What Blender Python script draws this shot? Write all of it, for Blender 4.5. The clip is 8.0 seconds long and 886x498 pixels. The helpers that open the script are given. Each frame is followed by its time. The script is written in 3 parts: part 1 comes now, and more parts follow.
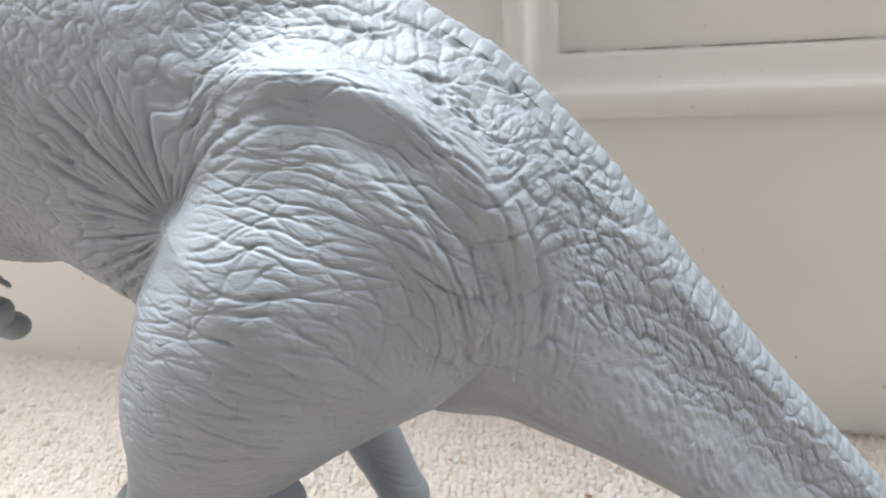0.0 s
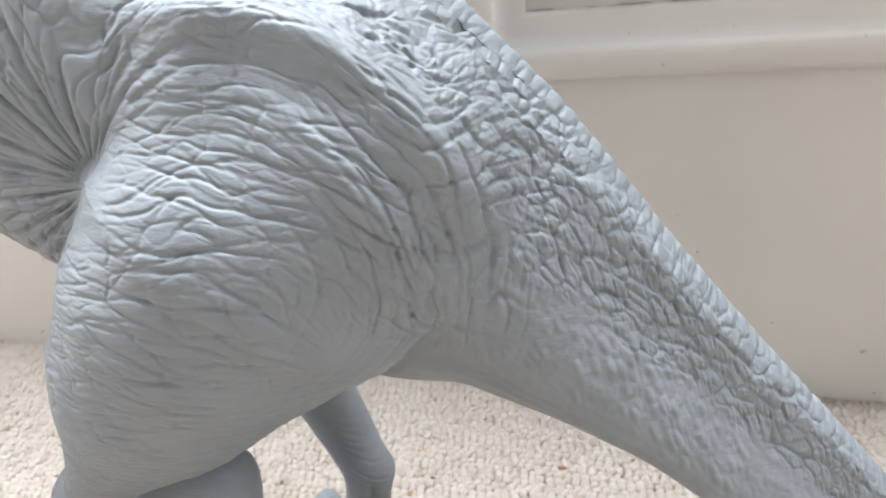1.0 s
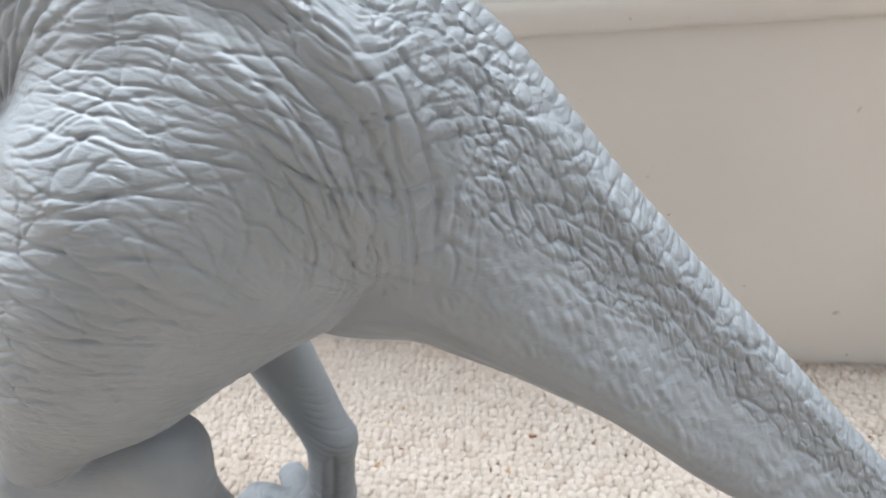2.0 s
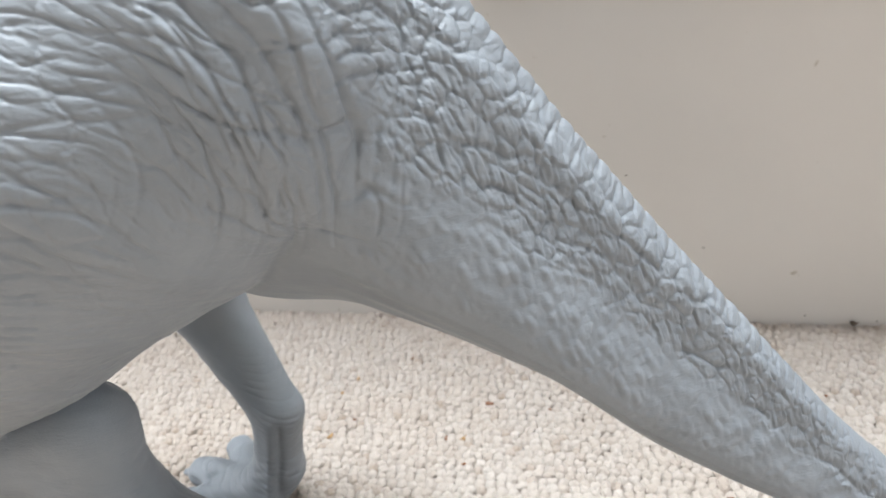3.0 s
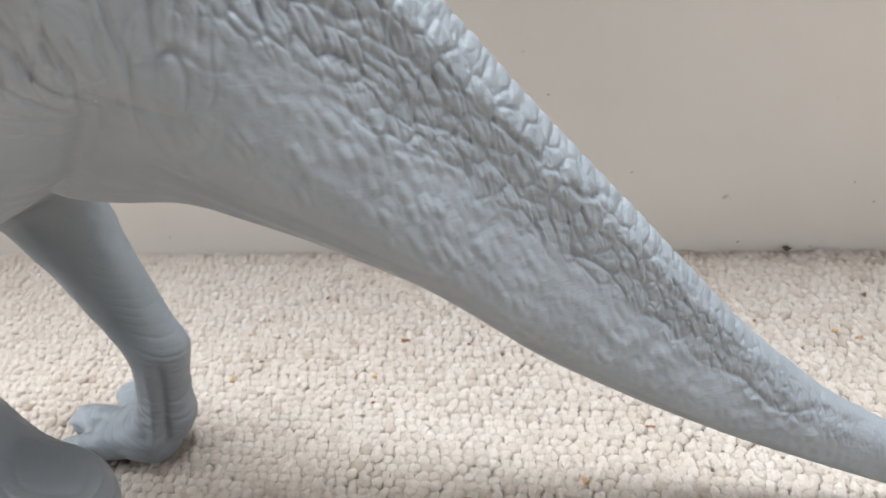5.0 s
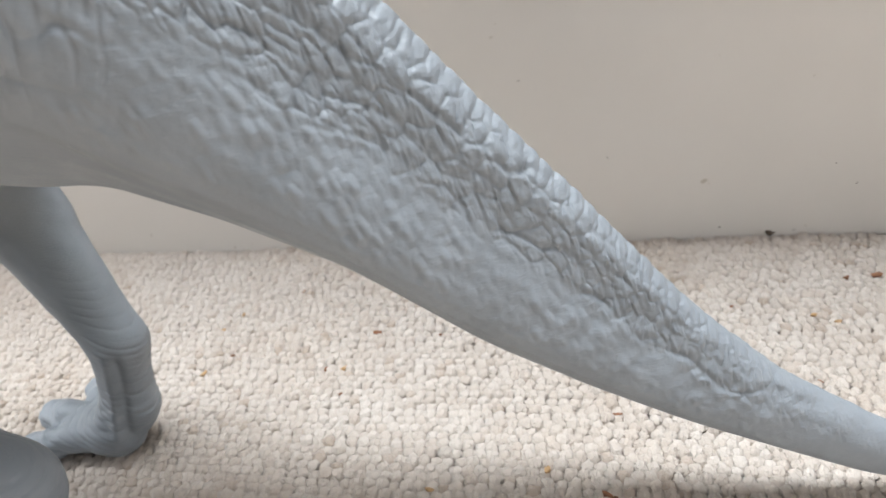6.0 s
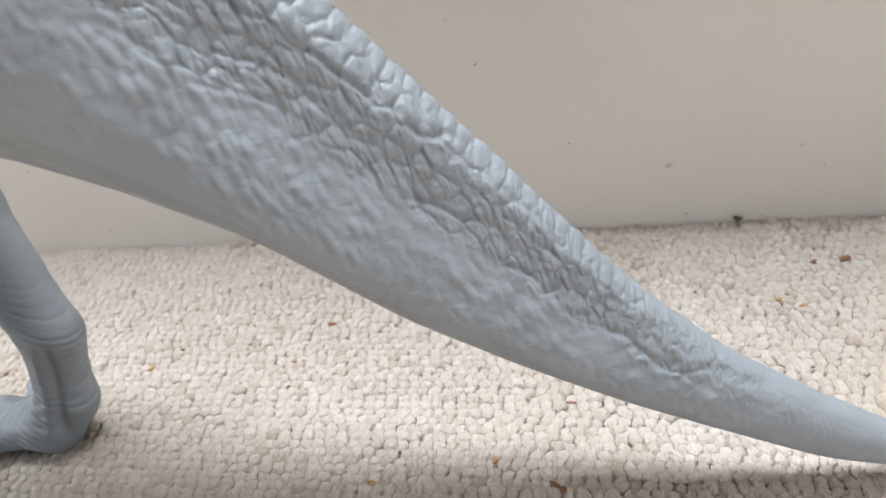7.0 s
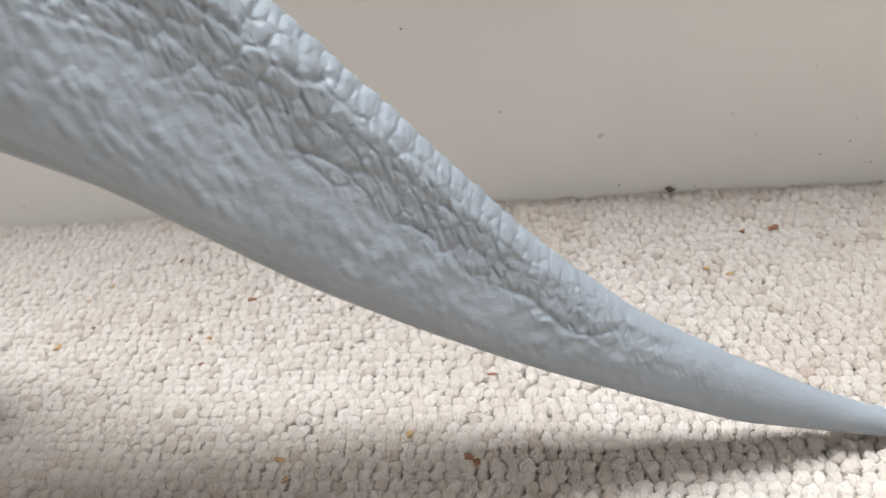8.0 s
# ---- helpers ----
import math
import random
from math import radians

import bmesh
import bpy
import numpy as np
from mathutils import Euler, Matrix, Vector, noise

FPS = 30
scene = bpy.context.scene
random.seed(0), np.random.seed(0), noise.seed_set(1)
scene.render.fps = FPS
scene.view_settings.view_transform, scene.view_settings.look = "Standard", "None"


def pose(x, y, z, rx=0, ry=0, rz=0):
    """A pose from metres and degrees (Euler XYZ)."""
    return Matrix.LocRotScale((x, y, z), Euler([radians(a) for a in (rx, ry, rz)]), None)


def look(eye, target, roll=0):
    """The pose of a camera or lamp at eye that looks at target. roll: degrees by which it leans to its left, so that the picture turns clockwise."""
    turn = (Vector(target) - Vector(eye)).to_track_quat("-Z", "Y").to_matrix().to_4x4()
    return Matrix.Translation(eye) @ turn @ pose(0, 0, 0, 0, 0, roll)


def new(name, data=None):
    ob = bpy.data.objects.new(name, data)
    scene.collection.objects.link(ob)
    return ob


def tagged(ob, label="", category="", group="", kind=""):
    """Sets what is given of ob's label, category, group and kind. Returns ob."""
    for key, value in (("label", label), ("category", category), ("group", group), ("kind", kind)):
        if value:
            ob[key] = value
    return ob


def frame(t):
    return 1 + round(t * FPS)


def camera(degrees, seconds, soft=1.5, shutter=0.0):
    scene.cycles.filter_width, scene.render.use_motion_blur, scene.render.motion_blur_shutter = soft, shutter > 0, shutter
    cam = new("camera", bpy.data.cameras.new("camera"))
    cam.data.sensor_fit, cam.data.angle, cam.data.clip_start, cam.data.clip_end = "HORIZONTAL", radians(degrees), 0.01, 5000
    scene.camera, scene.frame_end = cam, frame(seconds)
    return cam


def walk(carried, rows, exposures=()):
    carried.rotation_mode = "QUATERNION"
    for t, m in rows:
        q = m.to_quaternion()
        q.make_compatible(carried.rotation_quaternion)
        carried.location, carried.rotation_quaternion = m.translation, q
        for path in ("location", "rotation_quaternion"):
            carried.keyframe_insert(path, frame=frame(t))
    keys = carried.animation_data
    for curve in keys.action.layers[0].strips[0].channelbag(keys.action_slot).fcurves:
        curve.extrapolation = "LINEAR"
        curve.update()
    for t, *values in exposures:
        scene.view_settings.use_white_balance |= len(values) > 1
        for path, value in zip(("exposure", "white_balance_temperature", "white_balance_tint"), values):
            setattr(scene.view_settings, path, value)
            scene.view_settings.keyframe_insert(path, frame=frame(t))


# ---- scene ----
cam = camera(65.60, 8.0)
PATH = [
    (0, (0.15232, -0.40148, 0.29563), (0.01339, 0.03719, 0.10003), -5.194),
    (0.5, (0.15736, -0.39617, 0.28843), (0.02089, 0.04158, 0.08905), -5.634),
    (1, (0.16110, -0.39018, 0.28072), (0.03047, 0.04615, 0.07445), -5.758),
    (1.5, (0.16442, -0.38610, 0.27286), (0.03802, 0.04884, 0.06108), -5.944),
    (3, (0.17868, -0.37225, 0.25278), (0.07614, 0.05750, 0.01868), -6.052),
    (3.5, (0.18301, -0.36687, 0.24450), (0.08766, 0.06024, 0.00266), -5.929),
    (4, (0.18920, -0.36217, 0.23609), (0.10318, 0.06126, -0.01551), -5.628),
    (4.5, (0.19419, -0.35757, 0.22759), (0.11586, 0.06258, -0.03190), -5.392),
    (6, (0.22658, -0.35054, 0.21133), (0.13237, 0.06831, -0.04495), -8.050),
    (6.5, (0.23634, -0.34825, 0.20423), (0.13932, 0.07353, -0.04613), -8.196),
    (7, (0.24594, -0.34357, 0.19573), (0.15168, 0.07771, -0.05655), -8.684),
    (7.5, (0.25342, -0.34009, 0.18860), (0.16783, 0.08029, -0.06821), -8.471),
    (8, (0.26208, -0.33636, 0.18097), (0.19274, 0.08352, -0.08150), -7.384),
]
cam.data.dof.use_dof, cam.data.dof.focus_distance, cam.data.dof.aperture_fstop = True, 0.215, 17
walk(cam, [(t, look(eye, target, roll)) for t, eye, target, roll in PATH])

# ---- world and light ----
world = bpy.data.worlds.new("daylight")
scene.world = world
world.use_nodes = True
wn = world.node_tree.nodes
sky = wn.new("ShaderNodeTexSky")
sky.sky_type, sky.sun_disc = "NISHITA", False
sky.sun_elevation, sky.sun_rotation = radians(35), radians(200)
world.node_tree.links.new(sky.outputs[0], wn["Background"].inputs[0])
wn["Background"].inputs[1].default_value = 0.12


def area_lamp(name, m, sx, sy, watts, colour):
    lamp = bpy.data.lights.new(name, "AREA")
    lamp.shape, lamp.size, lamp.size_y, lamp.energy, lamp.color = "RECTANGLE", sx, sy, watts, colour
    ob = new(name, lamp)
    ob.matrix_world = m
    return ob


X0, X1, Y0, Y1, H, SEAT = -1.9, 1.7, -2.6, 0.6, 2.2, 0.70  # the room, with a window seat behind the panelling
# added overhead lamp in a ceiling opening, for the unseen window above the panelling
ROOF = (-1.65, 0.95, -0.12, 0.48)  # x0, x1, y0, y1 in the ceiling
area_lamp("added_overhead_daylight", look((-0.35, 0.18, H - 0.01), (-0.35, 0.18, 0)), 2.58, 0.58, 163, (0.89, 0.95, 1.0))
# west: daylight of an unseen window; east: added fill; in the end walls' openings
PANE = (-1.3, -0.1, 0.3, 1.5)  # y0, y1, z0, z1
area_lamp("west_window_daylight", look((X0 + 0.01, -0.7, 0.9), (0, -0.7, 0.9)), 1.18, 1.18, 25, (0.93, 0.96, 1.0))
area_lamp("east_fill_daylight", look((X1 - 0.01, -0.7, 0.9), (0, -0.7, 0.9)), 1.18, 1.18, 9, (0.93, 0.96, 1.0))
scene.view_settings.exposure = 0.0


# ---- materials ----
def material(name, colour, rough=0.6):
    mat = bpy.data.materials.new(name)
    mat.use_nodes = True
    bsdf = mat.node_tree.nodes["Principled BSDF"]
    bsdf.inputs["Base Color"].default_value = (*colour, 1)
    bsdf.inputs["Roughness"].default_value = rough
    return mat, mat.node_tree.nodes, mat.node_tree.links, bsdf


def noise_node(nodes, links, scale, detail=4.0, rough=0.55, stretch=None):
    tex = nodes.new("ShaderNodeTexNoise")
    tex.inputs["Scale"].default_value = scale
    tex.inputs["Detail"].default_value = detail
    tex.inputs["Roughness"].default_value = rough
    co = nodes.new("ShaderNodeTexCoord")
    if stretch:
        mp = nodes.new("ShaderNodeMapping")
        mp.inputs["Rotation"].default_value = [radians(a) for a in stretch[0]]
        mp.inputs["Scale"].default_value = stretch[1]
        links.new(co.outputs["Object"], mp.inputs[0])
        links.new(mp.outputs[0], tex.inputs["Vector"])
    else:
        links.new(co.outputs["Object"], tex.inputs["Vector"])
    return tex.outputs["Fac"]


def ramp_node(nodes, links, fac, stops):
    ramp = nodes.new("ShaderNodeValToRGB")
    el = ramp.color_ramp.elements
    while len(el) < len(stops):
        el.new(0.5)
    for e, (p, c) in zip(el, stops):
        e.position, e.color = p, (*c, 1)
    links.new(fac, ramp.inputs[0])
    return ramp.outputs[0]


def bump_chain(nodes, links, bsdf, layers):
    last = None
    for fac, dist, strength in layers:
        b = nodes.new("ShaderNodeBump")
        b.inputs["Strength"].default_value = strength
        b.inputs["Distance"].default_value = dist
        links.new(fac, b.inputs["Height"])
        if last:
            links.new(last, b.inputs["Normal"])
        last = b.outputs[0]
    links.new(last, bsdf.inputs["Normal"])


def mix_multiply(nodes, links, a, b, amount=1.0):
    m = nodes.new("ShaderNodeMix")
    m.data_type, m.blend_type = "RGBA", "MULTIPLY"
    m.inputs[0].default_value = amount
    links.new(a, m.inputs[6])
    links.new(b, m.inputs[7])
    return m.outputs[2]


def resin_material():
    mat, n, l, bsdf = material("grey_resin", (0.3, 0.34, 0.38), 0.42)
    a = ramp_node(n, l, noise_node(n, l, 45, 4), [(0.3, (0.218, 0.239, 0.261)), (0.7, (0.243, 0.266, 0.289))])
    l.new(a, bsdf.inputs["Base Color"])
    r = ramp_node(n, l, noise_node(n, l, 120, 3), [(0.3, (0.42,) * 3), (0.7, (0.54,) * 3)])
    l.new(r, bsdf.inputs["Roughness"])
    bsdf.inputs["Specular IOR Level"].default_value = 0.42
    streak = noise_node(n, l, 1, 3, 0.6, ((0, 35, 0), (420, 420, 1500)))
    grain = noise_node(n, l, 1400, 2, 0.6)
    bump_chain(n, l, bsdf, [(streak, 0.00035, 0.5), (grain, 0.00015, 0.4)])
    return mat


def paint_material():
    mat, n, l, bsdf = material("cream_gloss_paint", (0.7, 0.65, 0.58), 0.35)
    base = ramp_node(n, l, noise_node(n, l, 6, 5), [(0.3, (0.625, 0.595, 0.556)), (0.7, (0.67, 0.638, 0.598))])
    spots = ramp_node(n, l, noise_node(n, l, 130, 2, 0.4), [(0.0, (1, 1, 1)), (0.735, (1, 1, 1)), (0.78, (0.72, 0.68, 0.62))])
    l.new(mix_multiply(n, l, base, spots), bsdf.inputs["Base Color"])
    r = ramp_node(n, l, noise_node(n, l, 25, 4), [(0.3, (0.3,) * 3), (0.7, (0.45,) * 3)])
    l.new(r, bsdf.inputs["Roughness"])
    brush = noise_node(n, l, 1, 3, 0.6, ((0, 0, 0), (6, 60, 160)))
    lump = noise_node(n, l, 30, 3)
    bump_chain(n, l, bsdf, [(lump, 0.0012, 0.35), (brush, 0.0003, 0.3)])
    return mat


def wool_material():
    mat, n, l, bsdf = material("wool_loops", (0.7, 0.62, 0.52), 0.95)
    geo = n.new("ShaderNodeNewGeometry")
    loop = ramp_node(n, l, geo.outputs["Random Per Island"], [(0.0, (0.45, 0.37, 0.305)), (0.07, (0.535, 0.465, 0.405)), (0.5, (0.565, 0.50, 0.442)), (1.0, (0.605, 0.543, 0.487))])
    patch = ramp_node(n, l, noise_node(n, l, 9, 3), [(0.35, (0.93, 0.90, 0.87)), (0.65, (1, 1, 1))])
    l.new(mix_multiply(n, l, loop, patch), bsdf.inputs["Base Color"])
    bsdf.inputs["Specular IOR Level"].default_value = 0.1
    bsdf.inputs["Sheen Weight"].default_value = 0.25
    fuzz = noise_node(n, l, 1500, 3, 0.7)
    strands = noise_node(n, l, 1, 2, 0.6, ((0, 0, 25), (1100, 420, 700)))
    bump_chain(n, l, bsdf, [(strands, 0.0014, 1.0), (fuzz, 0.0006, 0.9)])
    return mat


def plain_material(name, colour, rough, scale, spread=0.12):
    mat, n, l, bsdf = material(name, colour, rough)
    lo = tuple(c * (1 - spread) for c in colour)
    hi = tuple(min(1, c * (1 + spread)) for c in colour)
    l.new(ramp_node(n, l, noise_node(n, l, scale, 4), [(0.3, lo), (0.7, hi)]), bsdf.inputs["Base Color"])
    bump_chain(n, l, bsdf, [(noise_node(n, l, scale * 6, 3), 0.001, 0.2)])
    return mat


RESIN, PAINT, WOOL = resin_material(), paint_material(), wool_material()
BACKING = plain_material("carpet_backing", (0.40, 0.33, 0.27), 0.95, 60)
# for walls and ceiling out of view, tone set by the light they bounce
PLASTER = plain_material("taupe_plaster", (0.42, 0.40, 0.38), 0.9, 8, 0.08)
SOOT = plain_material("dark_dust", (0.10, 0.075, 0.055), 0.95, 400, 0.4)
GLUE = plain_material("white_glue", (0.75, 0.75, 0.73), 0.5, 300)
CRACK = plain_material("crack_dirt", (0.36, 0.30, 0.24), 0.9, 300, 0.3)
CRUMB = plain_material("brown_crumb", (0.22, 0.10, 0.05), 0.8, 500, 0.5)
STRAW = plain_material("straw_crumb", (0.40, 0.25, 0.12), 0.8, 500, 0.4)


# ---- mesh helpers ----
def mesh_from(name, verts, faces, mat, smooth=False):
    me = bpy.data.meshes.new(name)
    me.from_pydata(verts, [], faces)
    me.materials.append(mat)
    if smooth:
        me.shade_smooth()
    me.update()
    return me


def quad_mesh(name, v, q, mat):
    """A smooth mesh from arrays of places and of four-cornered faces."""
    me = bpy.data.meshes.new(name)
    me.vertices.add(len(v))
    me.vertices.foreach_set("co", np.ascontiguousarray(v, dtype=np.float32).ravel())
    me.loops.add(4 * len(q))
    me.loops.foreach_set("vertex_index", np.ascontiguousarray(q, dtype=np.int32).ravel())
    me.polygons.add(len(q))
    me.polygons.foreach_set("loop_start", np.arange(0, 4 * len(q), 4, dtype=np.int32))
    me.update(calc_edges=True)
    me.validate()
    me.materials.append(mat)
    me.shade_smooth()
    return me


def slab(bm, lo, hi):
    m = Matrix.Translation([(a + b) / 2 for a, b in zip(lo, hi)]) @ Matrix.Diagonal([b - a for a, b in zip(lo, hi)] + [1])
    bmesh.ops.create_cube(bm, size=1, matrix=m)


def part(name, bm, mat, parent=None, label=""):
    me = bpy.data.meshes.new(name)
    bm.to_mesh(me)
    bm.free()
    me.materials.append(mat)
    ob = new(name, me)
    if parent:
        ob.parent = parent
    if label:
        ob["label"] = label
    return ob


def structure(name, boxes, mat, label, category):
    bm = bmesh.new()
    for lo, hi in boxes:
        slab(bm, lo, hi)
    return tagged(part(name, bm, mat), label, category, kind="structure")


# ---- the room ----
PX0, PX1, PZ0, PZ1 = 0.0735, 0.62, 0.203, 0.60  # outer edges of the panel's moulding
MW = 0.036  # its width
structure("wall_north", [((X0, 0, -0.02), (PX0 + 0.012, 0.1, SEAT)), ((PX1 - 0.012, 0, -0.02), (X1, 0.1, SEAT)),
                         ((PX0 + 0.012, 0, -0.02), (PX1 - 0.012, 0.1, PZ0 + 0.012)), ((PX0 + 0.012, 0, PZ1 - 0.012), (PX1 - 0.012, 0.1, SEAT))],
          PAINT, "cream painted panelling, scuffed above the carpet", "panelling")
structure("wall_bay", [((X0, Y1, -0.02), (X1, Y1 + 0.1, H))], PLASTER, "plain taupe plaster wall behind the panelling", "wall")
structure("window_seat", [((X0, 0.1, SEAT - 0.05), (X1, Y1, SEAT))], PAINT, "cream painted board behind the panelling", "seat board")
structure("wall_panel", [((PX0 + 0.012, 0.008, PZ0 + 0.012), (PX1 - 0.012, 0.05, PZ1 - 0.012))], PAINT, "recessed cream painted panel in the wall", "wall panel")
structure("wall_west", [((X0 - 0.1, Y0 - 0.1, -0.02), (X0, PANE[0], H)), ((X0 - 0.1, PANE[1], -0.02), (X0, Y1 + 0.1, H)),
                        ((X0 - 0.1, PANE[0], -0.02), (X0, PANE[1], PANE[2])), ((X0 - 0.1, PANE[0], PANE[3]), (X0, PANE[1], H))],
          PLASTER, "taupe plaster wall, out of view, with an opening for a daylight lamp", "wall")
# unseen wall; its opening is added for the east fill lamp
structure("wall_east", [((X1, Y0 - 0.1, -0.02), (X1 + 0.1, PANE[0], H)), ((X1, PANE[1], -0.02), (X1 + 0.1, Y1 + 0.1, H)),
                        ((X1, PANE[0], -0.02), (X1 + 0.1, PANE[1], PANE[2])), ((X1, PANE[0], PANE[3]), (X1 + 0.1, PANE[1], H))],
          PLASTER, "taupe plaster wall, out of view, with an opening for a daylight lamp", "wall")
structure("wall_south", [((X0, Y0 - 0.1, -0.02), (X1, Y0, H))], PLASTER, "plain taupe plaster wall of the room", "wall")
# unseen ceiling; its opening is added for the overhead lamp
structure("ceiling", [((X0 - 0.1, Y0 - 0.1, H), (ROOF[0], Y1 + 0.1, H + 0.1)), ((ROOF[1], Y0 - 0.1, H), (X1 + 0.1, Y1 + 0.1, H + 0.1)),
                      ((ROOF[0], Y0 - 0.1, H), (ROOF[1], ROOF[2], H + 0.1)), ((ROOF[0], ROOF[3], H), (ROOF[1], Y1 + 0.1, H + 0.1))],
          PLASTER, "plain taupe ceiling, out of view, with an added opening for the overhead lamp", "ceiling")
structure("floor", [((X0 - 0.1, Y0 - 0.1, -0.12), (X1 + 0.1, Y1 + 0.1, -0.0042))], BACKING, "woven backing of the looped wool carpet", "floor")


def moulding():
    """The bolection moulding round the panel, mitred at its corners."""
    prof = [(0.0, 0.0), (0.0, -0.004), (0.0008, -0.006), (0.003, -0.0088), (0.0065, -0.0112), (0.0115, -0.0125), (0.0146, -0.0124),
            (0.0166, -0.0112), (0.0176, -0.0094), (0.0180, -0.0072), (0.0186, -0.0064), (0.0194, -0.0052), (0.021, -0.0036),
            (0.0245, -0.0018), (0.029, -0.0004), (0.033, 0.0008), (0.0352, 0.003), (0.036, 0.0084)]
    bm = bmesh.new()
    rings = []
    for k in range(4):
        ring = []
        for a, b in prof:
            x = PX0 + 0.83 * a if k in (0, 3) else PX1 - 0.83 * a
            z = PZ0 + a if k in (0, 1) else PZ1 - a
            ring.append(bm.verts.new((x, b, z)))
        rings.append(ring)
    for k in range(4):
        r, s = rings[k], rings[(k + 1) % 4]
        for i in range(len(prof) - 1):
            bm.faces.new((r[i], s[i], s[i + 1], r[i + 1])).smooth = True
    bmesh.ops.recalc_face_normals(bm, faces=bm.faces)
    return tagged(part("trim", bm, PAINT), "cream painted moulding framing the wall panel", "trim", kind="structure")


moulding()


# ---- noise for modelling ----
def hash01(i, j, k, seed):
    h = (i * 374761393 + j * 668265263 + k * 2147483647 + seed * 1274126177) & 0xFFFFFFFF
    h = ((h ^ (h >> 13)) * 1274126177) & 0xFFFFFFFF
    h = ((h ^ (h >> 16)) * 2246822519) & 0xFFFFFFFF
    return ((h ^ (h >> 15)) & 0xFFFFFF) / float(0x1000000)


def cells(p, seed, jitter=0.9):
    """Distances to the nearest and the second nearest seed of a jittered lattice."""
    base = np.floor(p).astype(np.int64)
    f1, f2 = np.full(len(p), 9.0), np.full(len(p), 9.0)
    for di in (-1, 0, 1):
        for dj in (-1, 0, 1):
            for dk in (-1, 0, 1):
                i, j, k = base[:, 0] + di, base[:, 1] + dj, base[:, 2] + dk
                d = np.sqrt((i + 0.5 + jitter * (hash01(i, j, k, seed) - 0.5) - p[:, 0]) ** 2
                            + (j + 0.5 + jitter * (hash01(i, j, k, seed + 7) - 0.5) - p[:, 1]) ** 2
                            + (k + 0.5 + jitter * (hash01(i, j, k, seed + 13) - 0.5) - p[:, 2]) ** 2)
                f2 = np.minimum(f2, np.maximum(f1, d))
                f1 = np.minimum(f1, d)
    return f1, f2


def soft_noise(p, seed):
    base = np.floor(p).astype(np.int64)
    f = p - base
    f = f * f * (3 - 2 * f)
    out = np.zeros(len(p))
    for di in (0, 1):
        for dj in (0, 1):
            for dk in (0, 1):
                w = (f[:, 0] if di else 1 - f[:, 0]) * (f[:, 1] if dj else 1 - f[:, 1]) * (f[:, 2] if dk else 1 - f[:, 2])
                out += w * hash01(base[:, 0] + di, base[:, 1] + dj, base[:, 2] + dk, seed)
    return out - 0.5


def step(a, b, x):
    t = np.clip((x - a) / (b - a), 0, 1)
    return t * t * (3 - 2 * t)


# ---- the dinosaur model ----
XS = np.linspace(-0.30, 0.40, 701)


def line(xs, ys, blur=14):
    y = np.interp(XS, xs, ys)
    k = np.hanning(2 * blur + 1)
    return np.convolve(np.pad(y, blur, mode="edge"), k / k.sum(), mode="valid")


TOP = line([-0.30, -0.22, -0.12, 0.0, 0.05, 0.085, 0.11, 0.14, 0.17, 0.20, 0.23, 0.26, 0.29, 0.32, 0.35, 0.375, 0.40],
           [0.30, 0.335, 0.345, 0.327, 0.306, 0.286, 0.2690, 0.2350, 0.1925, 0.1540, 0.1184, 0.0830, 0.0560, 0.0365, 0.0188, 0.0085, 0.004])
LOW = line([-0.3, -0.22, -0.15, -0.118, -0.08, -0.053, -0.02, 0.02, 0.05, 0.08, 0.11, 0.14, 0.17, 0.2, 0.23, 0.26, 0.29, 0.32, 0.35, 0.375, 0.4],
           [0.2382, 0.216, 0.2056, 0.2051, 0.196, 0.1986, 0.176, 0.1536, 0.1503, 0.1448, 0.142, 0.128, 0.1094, 0.0794, 0.0595, 0.0433, 0.0291, 0.0145, 0.007, 0.0006, 0])
MID = line([-0.30, 0.05, 0.09, 0.15, 0.20, 0.23, 0.29, 0.37], [-0.197, -0.197, -0.195, -0.187, -0.180, -0.1785, -0.177, -0.171])
WIDE = line([-0.30, -0.22, -0.12, -0.03, 0.03, 0.08, 0.11, 0.14, 0.17, 0.20, 0.23, 0.26, 0.29, 0.32, 0.35, 0.375, 0.40],
            [0.03, 0.044, 0.046, 0.041, 0.041, 0.0390, 0.0380, 0.0360, 0.0320, 0.0255, 0.0200, 0.0155, 0.011, 0.0082, 0.0055, 0.004, 0.003])
TAIL_END = 0.386


def spine(x):
    return (np.interp(x, XS, TOP), np.interp(x, XS, LOW), np.interp(x, XS, MID), np.interp(x, XS, WIDE))


BLADE_V = np.array([-1.6, -1, -0.985, -0.94, -0.85, -0.7, -0.55, -0.42, -0.25, -0.05, 0.15, 0.3, 0.5, 0.7, 0.85, 0.94, 0.985, 1, 1.6])
BLADE_W = np.array([-2.0, 0, 0.20, 0.42, 0.63, 0.85, 0.98, 1.02, 0.98, 0.88, 0.74, 0.62, 0.52, 0.45, 0.37, 0.25, 0.13, 0, -2.0])


def body_level(x, y, z):
    """Below 0 inside the trunk and tail: round in the trunk, a narrow crest over a broad muscle in the tail."""
    top, low, mid, wide = spine(x)
    v = (z - (top + low) / 2) / ((top - low) / 2)
    u = np.abs(y - mid) / wide
    egg = (np.abs(u / (1 - 0.2 * np.clip(v, 0, 1) ** 2)) ** 2.2 + np.abs(v) ** 2.2) ** (1 / 2.2) - 1
    keel = (u - np.interp(v, BLADE_V, BLADE_W)) * 0.7
    k = step(0.05, 0.18, x) * (1 - 0.85 * step(0.23, 0.33, x))
    return egg * (1 - k) + keel * k


